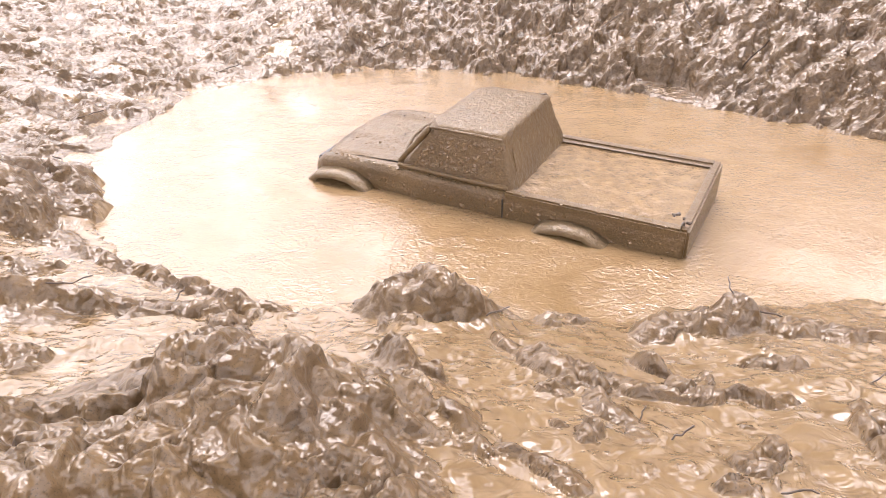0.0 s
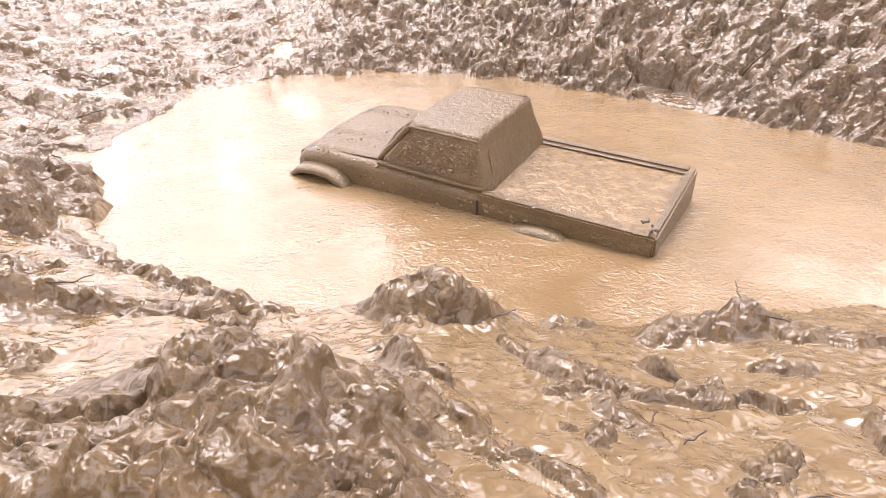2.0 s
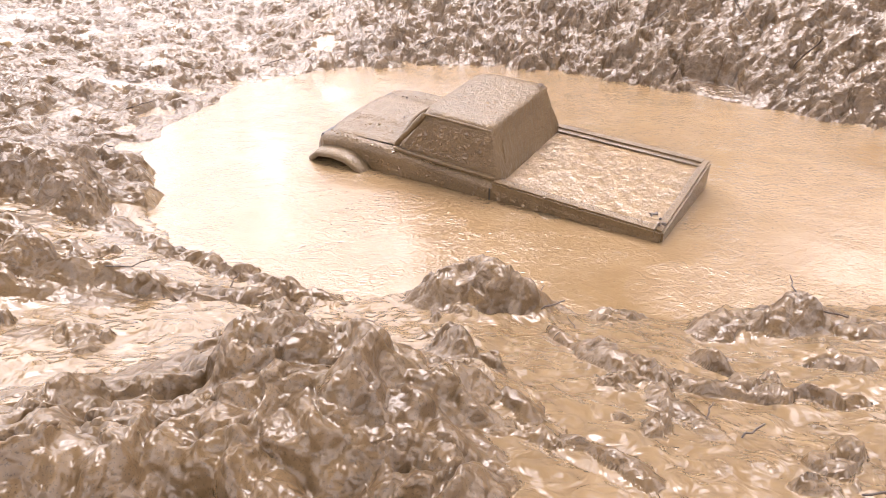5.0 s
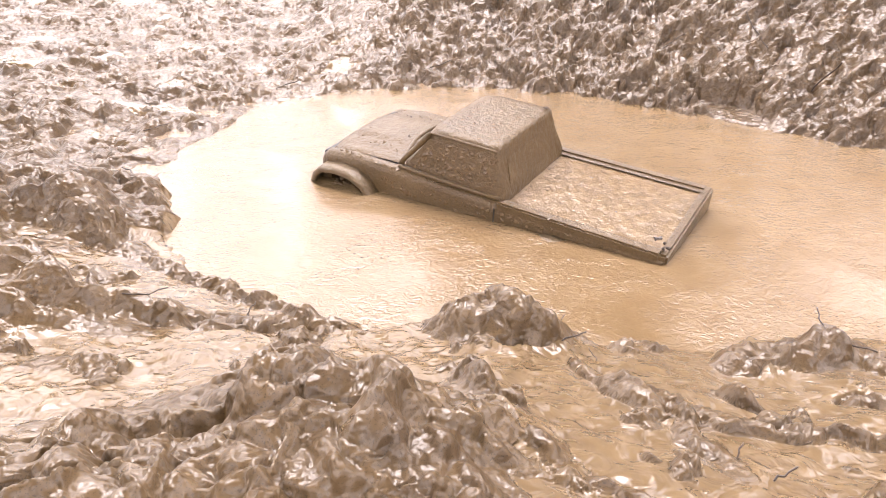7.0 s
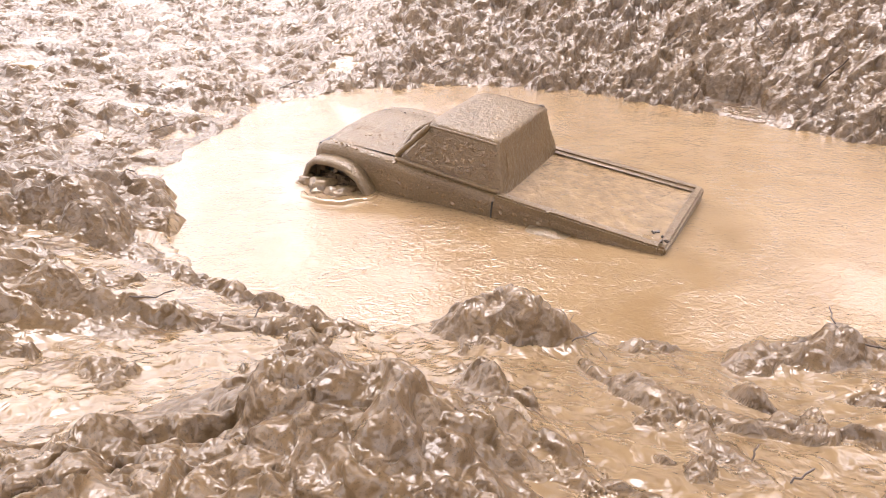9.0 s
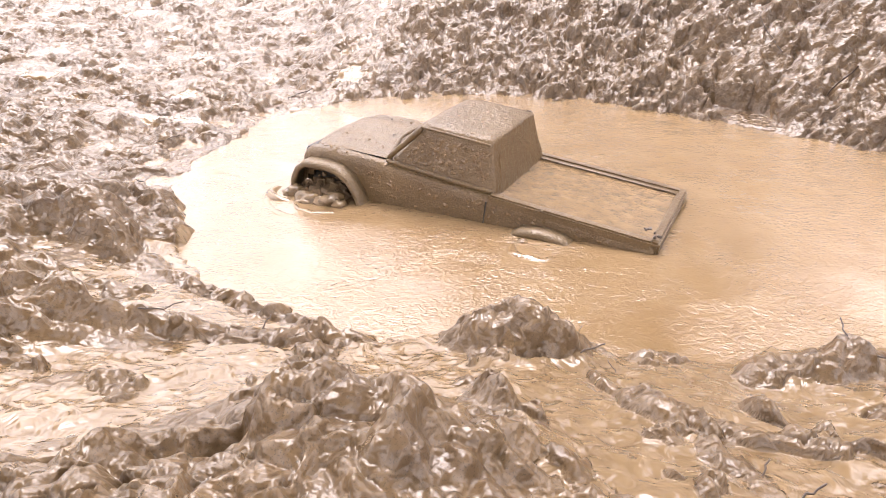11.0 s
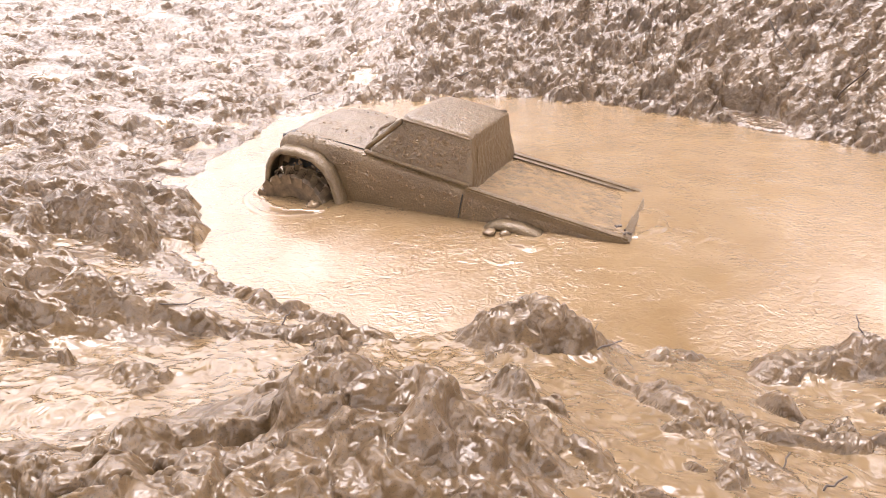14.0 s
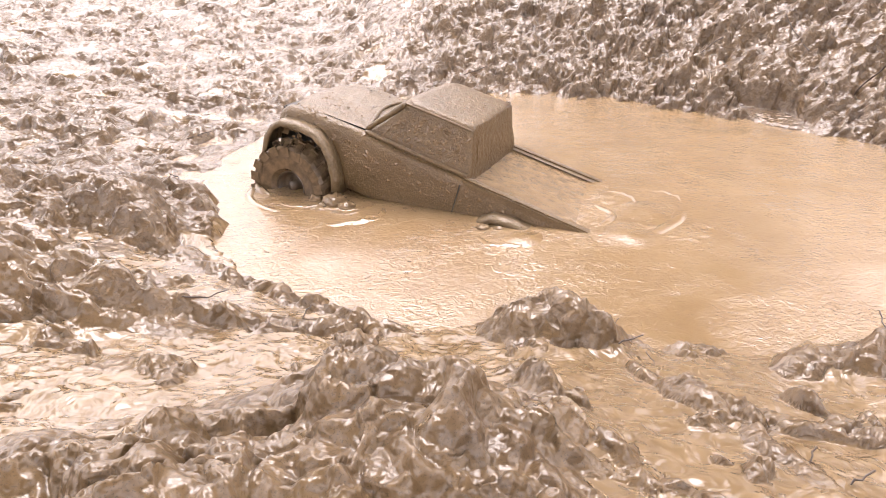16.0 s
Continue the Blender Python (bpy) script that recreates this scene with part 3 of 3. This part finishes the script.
TRUCK, WHEELS = truck()


# ---- woods round the pit: trees ahead mirrored in the water, the rest unseen ----
def tree():
    rng = random.Random(11)
    t = tagged(new("tree"), "tall leafy forest tree with a slender trunk, standing out of view", "tree", group="trees round the pit")
    bm = bmesh.new()
    rings = [[((0.16 - 0.010 * z) * math.cos(a) + 0.15 * math.sin(z * 0.5), (0.16 - 0.010 * z) * math.sin(a) + 0.1 * math.sin(z * 0.37), z - 0.3) for a in [2 * math.pi * k / 10 for k in range(10)]] for z in np.linspace(0, 13, 14)]
    loft(bm, rings, True)
    for k in range(9):
        a, z = rng.uniform(0, 6.28), rng.uniform(5, 11)
        d = Vector((math.cos(a), math.sin(a), 0.6))
        loft(bm, [[tuple(Vector((0.1, 0.05, z)) + d * s + Vector((r * math.cos(q), r * math.sin(q), 0))) for q in (0, 2.1, 4.2)] for s, r in ((0, 0.05), (1.2, 0.03), (2.4, 0.01))], True)
    smooth(part("trunk", bm, BARK, t))
    n = 2600
    rs = np.random.RandomState(3)
    cl = rs.normal(0, 1, (60, 3)) * (1.25, 1.25, 1.9) + (0, 0, 9.2)
    c = cl[rs.randint(0, 60, n)] + rs.normal(0, 0.42, (n, 3))
    u = rs.normal(0, 1, (n, 3))
    u /= np.linalg.norm(u, axis=1)[:, None]
    v = np.cross(u, rs.normal(0, 1, (n, 3)))
    v /= np.linalg.norm(v, axis=1)[:, None]
    quad = np.stack([c - u * 0.17, c + v * 0.10, c + u * 0.17, c - v * 0.10], 1).reshape(-1, 3)
    me = bpy.data.meshes.new("crown")
    me.from_pydata(quad.tolist(), [], np.arange(4 * n).reshape(-1, 4).tolist())
    me.materials.append(LEAF)
    crown = new("crown", me)
    crown.parent = t
    return t


def stand(first, spots, rng):
    """Copies of one tree at bearings (degrees from straight ahead) and distances from the pit."""
    for k, (az, r) in enumerate(spots):
        x, y = r * math.sin(radians(az)), r * math.cos(radians(az))
        z = float(land(np.array([[x]]), np.array([[y]]))[0][0, 0])
        m = pose(x, y, z, rng.uniform(-3, 3), rng.uniform(-3, 3), rng.uniform(0, 360))
        if k == 0:
            first.matrix_basis = m
        else:
            copy_thing(first, m)


def woods():
    rng = random.Random(21)
    first = tree()
    spots = [(5, 17.0), (9, 20.0), (13, 14.0), (17, 17.0), (22, 14.5), (4, 26.0), (12, 26.0), (20, 26.0), (-36, 26.0), (-49, 14.0), (-58, 9.0), (49, 12.0), (57, 8.0)]
    # unseen trees beside and behind the camera, added to screen off sky light
    spots += [(a + rng.uniform(-5, 5), rng.uniform(3.6, 6.5)) for a in range(72, 290, 12)] + [(110, 2.9), (205, 2.6), (262, 3.0)]
    bare = tagged(new("tree"), "bare slender forest trunk beyond the bank", "tree", group="trees round the pit")
    one = new("trunk", [c for c in first.children if c.name.startswith("trunk")][0].data)
    one.parent = bare
    stand(first, spots, rng)
    stand(bare, [(-23.5, 8.5), (-19.5, 9.5), (-15.0, 8.5), (-12.8, 11.0), (-8.5, 8.0), (28.5, 9.0), (33.0, 10.0)], rng)


woods()

# ---- twigs and roots lying on the mud ----
def twig(length, thick, seed):
    rng = random.Random(seed)
    line = [(0, 0, 0)]
    for k in range(5):
        x, y, z = line[-1]
        line.append((x + length / 5, y + rng.uniform(-0.12, 0.12) * length, z + rng.uniform(-0.03, 0.05) * length))
    return tube(line, thick, seed)


for k, (x, y, length, thick, turn, lift) in enumerate(((0.036, 0.468, 0.026, 0.0011, 8, 14), (0.062, 0.455, 0.016, 0.0007, 120, 20), (0.132, 0.300, 0.020, 0.0010, 15, 16), (0.118, 0.318, 0.014, 0.0008, 70, 25), (-0.31, 0.470, 0.045, 0.0010, 12, 6), (-0.22, 0.49, 0.018, 0.0009, 60, 18),
                                                       (0.235, 0.478, 0.020, 0.0009, 100, 22), (0.255, 0.470, 0.022, 0.0012, -30, 10), (-0.46, 0.80, 0.035, 0.0014, 150, 15), (-0.62, 0.78, 0.05, 0.0013, 40, 12), (-0.55, 1.02, 0.05, 0.0014, 25, 8), (-0.42, 1.30, 0.06, 0.0015, 30, 8),
                                                       (-0.14, 1.42, 0.07, 0.0016, -25, 20), (0.15, 1.46, 0.08, 0.0016, 40, 30), (0.50, 1.17, 0.09, 0.0022, -60, 45), (0.46, 1.28, 0.10, 0.0016, 80, 40), (0.30, 1.36, 0.06, 0.0014, 30, 30), (0.17, 0.25, 0.022, 0.0010, -20, 12), (0.28, 0.36, 0.02, 0.0010, 35, 15), (0.04, 0.512, 0.014, 0.0006, 70, 30))):
    z = float(land(np.array([[x]]), np.array([[y]]))[0][0, 0])
    ob = part("twig", twig(length * 0.8, thick * 0.62, k), TWIG)
    ob.matrix_basis = pose(x, y, z + 0.0012, 0, -lift, turn)
    tagged(ob, "thin dark wet twig stuck in the mud", "twig", group="twigs on the mud")


# ---- churned slurry round the wheels and the tail ----
def wave(radius, span, height, width, seed):
    """A curved, uneven ridge of slurry, its crest along an arc about its origin."""
    bm = bmesh.new()
    rings = []
    n = 22
    for k in range(n + 1):
        a = radians(-span / 2 + span * k / n)
        fade = math.sin(math.pi * k / n) ** 0.7
        r = radius * (1 + 0.12 * noise.noise((seed, k * 0.3, 0)))
        ring = []
        for j in range(9):
            u = j / 8 * 2 - 1
            z = height * fade * max(0.0, 1 - u * u) * (1 + 0.5 * noise.noise((seed + 9, k * 0.45, u))) - 0.004
            q = r + u * width * (0.5 + 0.5 * fade) + 0.25 * max(z, 0)
            ring.append((q * math.cos(a), q * math.sin(a), z))
        rings.append(ring)
    loft(bm, rings)
    return bm


def blob(size, seed):
    bm = bmesh.new()
    bmesh.ops.create_icosphere(bm, subdivisions=3, radius=1.0)
    for v in bm.verts:
        k = 1 + 0.35 * noise.noise(v.co * 1.3 + Vector((seed, 0, 0))) + 0.30 * noise.noise(v.co * 3.1 + Vector((0, seed, 0)))
        v.co *= size * k
        v.co.z *= 0.62
    return bm


WAVES = []
for k, (wide, spot, start) in enumerate(((0.085, (-0.215, 0.0), 13.3), (0.060, (-0.205, 0.075), 13.6), (0.050, (-0.10, 0.125), 12.6))):
    bm = bmesh.new()
    bmesh.ops.create_grid(bm, x_segments=28, y_segments=28, size=1.0)
    for v in bm.verts:
        r = v.co.length
        v.co = (v.co.x * wide, v.co.y * wide, 0.0055 * math.exp(-3.2 * r * r) * (1 + 0.5 * noise.noise(v.co * 2.2 + Vector((k * 7, 0, 0)))) - 0.003)
    ob = smooth(part("wave", bm, WATER))
    tagged(ob, "broad swell of tan slurry closing over the tail", "wave", group="waves round the truck")
    WAVES.append((ob, spot, 30 * k, start, 17))
# kind, size, local place on the truck, facing, rises at, falls at
for k, (form, spot, face, start, stop) in enumerate((
        ((0.050, 170, 0.007, 0.010), (0.215, 0.10), 100, 8.2, 17), ((0.072, 190, 0.005, 0.012), (0.225, 0.095), 60, 8.5, 17), ((0.030, 150, 0.008, 0.009), (0.265, 0.10), 40, 8.4, 17), ((0.095, 150, 0.003, 0.012), (0.235, 0.09), 30, 9.0, 17),
        ((0.026, 200, 0.008, 0.009), (0.165, 0.125), 120, 13.4, 17), ((0.045, 140, 0.005, 0.010), (0.135, 0.135), 140, 14.2, 17), ((0.028, 220, 0.005, 0.009), (-0.075, 0.125), 90, 8.6, 17), ((0.040, 160, 0.004, 0.010), (-0.07, 0.14), 110, 13.0, 17),
        ((0.050, 200, 0.005, 0.010), (-0.17, 0.02), 180, 13.2, 17), ((0.075, 180, 0.004, 0.012), (-0.17, 0.0), 170, 14.4, 17), ((0.035, 220, 0.006, 0.009), (-0.14, 0.04), 200, 15.2, 17), ((0.10, 120, 0.003, 0.012), (-0.17, 0.02), 190, 12.0, 17),
        ((0.022, 200, 0.0045, 0.0035), (-0.125, -0.03), 150, 13.6, 17), ((0.034, 160, 0.004, 0.0035), (-0.16, -0.02), 220, 14.0, 17), ((0.020, 230, 0.0045, 0.0035), (-0.15, 0.05), 40, 13.4, 17), ((0.055, 110, 0.0035, 0.004), (-0.20, 0.03), 170, 14.2, 17),
        ((0.028, 170, 0.004, 0.0035), (-0.215, -0.045), 250, 14.6, 17), ((0.060, 90, 0.0035, 0.004), (-0.12, 0.155), 80, 13.8, 17), ((0.085, 80, 0.003, 0.004), (-0.20, 0.12), 120, 12.6, 17), ((0.030, 210, 0.0075, 0.008), (0.145, 0.112), 95, 14.3, 17),
        ((0.075, 150, 0.003, 0.004), (0.225, 0.10), 20, 8.8, 17), ((0.110, 120, 0.0028, 0.005), (0.225, 0.10), 10, 9.2, 17), ((0.024, 190, 0.005, 0.004), (-0.085, 0.118), 90, 9.3, 17), ((0.050, 100, 0.0035, 0.004), (-0.03, 0.15), 100, 9.6, 17))):
    ob = smooth(part("wave", wave(*form, k * 3.7), WATER))
    tagged(ob, "curling ridge of churned tan slurry beside the truck", "wave", group="waves round the truck")
    WAVES.append((ob, spot, face, start, stop))
for k, (size, spot, start) in enumerate(((0.016, (0.205, 0.112), 8.3), (0.010, (0.19, 0.118), 8.4), (0.007, (0.245, 0.122), 8.6), (0.006, (0.275, 0.105), 8.9), (0.009, (0.165, 0.115), 13.6), (0.006, (-0.06, 0.115), 8.5), (0.007, (-0.045, 0.118), 13.2), (0.015, (0.160, 0.118), 14.1), (0.011, (0.142, 0.126), 14.3), (0.008, (0.176, 0.128), 14.2), (0.019, (0.232, 0.108), 8.1), (0.015, (0.258, 0.104), 8.2), (0.013, (0.212, 0.118), 8.2), (0.010, (0.272, 0.112), 8.4), (0.009, (0.236, 0.126), 8.3))):
    ob = smooth(part("wave", blob(size, k * 5.1), SPLASH))
    tagged(ob, "rounded swell of slurry thrown up by a wheel", "wave", group="waves round the truck")
    WAVES.append((ob, spot, 40 * k, start, 14.4 if spot[0] > 0.2 else 17))


TRUCK_ROWS = [
    (0.0, 0.1131, 0.7741, 0.0369, -5.00, -0.07, 151.10),
    (0.5, 0.1055, 0.7793, 0.0361, -5.10, -0.30, 150.71),
    (1.0, 0.0981, 0.7831, 0.0353, -5.08, -0.79, 150.52),
    (1.5, 0.0913, 0.7866, 0.0341, -5.18, -1.04, 150.17),
    (2.0, 0.0841, 0.7878, 0.0335, -6.11, -1.43, 150.00),
    (2.5, 0.0778, 0.7907, 0.0327, -6.73, -1.68, 150.09),
    (3.0, 0.0708, 0.7921, 0.0322, -7.76, -1.82, 150.02),
    (3.5, 0.0645, 0.7939, 0.0319, -8.58, -1.93, 150.14),
    (4.0, 0.0584, 0.7976, 0.0321, -8.65, -2.03, 149.96),
    (4.5, 0.0532, 0.8010, 0.0317, -7.88, -2.61, 149.97),
    (5.0, 0.0485, 0.8038, 0.0317, -7.33, -3.02, 150.01),
    (7.5, 0.0302, 0.8175, 0.0314, -5.02, -4.94, 151.42),
    (8.0, 0.0276, 0.8209, 0.0312, -3.89, -5.60, 151.90),
    (8.5, 0.0245, 0.8223, 0.0307, -3.38, -5.93, 152.45),
    (9.0, 0.0210, 0.8261, 0.0302, -2.82, -5.87, 153.17),
    (9.5, 0.0160, 0.8319, 0.0331, -0.04, -6.16, 153.64),
    (10.0, 0.0103, 0.8357, 0.0334, 0.25, -6.60, 154.68),
    (12.5, -0.0251, 0.8472, 0.0298, -1.28, -6.78, 160.50),
    (13.0, -0.0364, 0.8478, 0.0295, -2.41, -7.04, 161.17),
    (13.5, -0.0441, 0.8527, 0.0306, -0.05, -8.16, 160.96),
    (14.0, -0.0491, 0.8565, 0.0320, 2.26, -9.88, 160.46),
    (14.5, -0.0553, 0.8589, 0.0338, 1.65, -11.25, 160.46),
    (15.0, -0.0620, 0.8584, 0.0386, 3.30, -12.71, 159.53),
    (15.5, -0.0663, 0.8601, 0.0380, 3.98, -14.13, 159.39),
    (16.0, -0.0717, 0.8568, 0.0366, 2.35, -15.61, 160.04),
]


def motions():
    walk(TRUCK, [(t, pose(x, y, z, rx, ry, rz)) for t, x, y, z, rx, ry, rz in TRUCK_ROWS])
    for w in WHEELS:
        place = w.location.copy()
        walk(w, [(0.2 * k, pose(*place, 0, 66 * k, 0)) for k in range(81)])
    times = [r[0] for r in TRUCK_ROWS]
    for n, (ob, (lx, ly), face, start, stop) in enumerate(WAVES):
        rows = []
        for k in range(65):
            t = 0.25 * k
            x, y, z, rx, ry, rz = [float(np.interp(t, times, [r[i] for r in TRUCK_ROWS])) for i in range(1, 7)]
            p = pose(x, y, z, rx, ry, rz) @ Vector((lx, ly, -0.02))
            up = min(1.0, max(0.0, (t - start) / 0.75), max(0.0, (stop - t) / 0.75))
            swell = 0.0018 * math.sin(5.1 * t + 1.7 * n)
            rows.append((t, pose(p.x + 0.004 * math.sin(3.3 * t + n), p.y + 0.003 * math.cos(2.7 * t + n), -0.03 * (1 - up) + swell, 0, 0, rz + face + 14 * math.sin(1.9 * t + n))))
        walk(ob, rows)


motions()
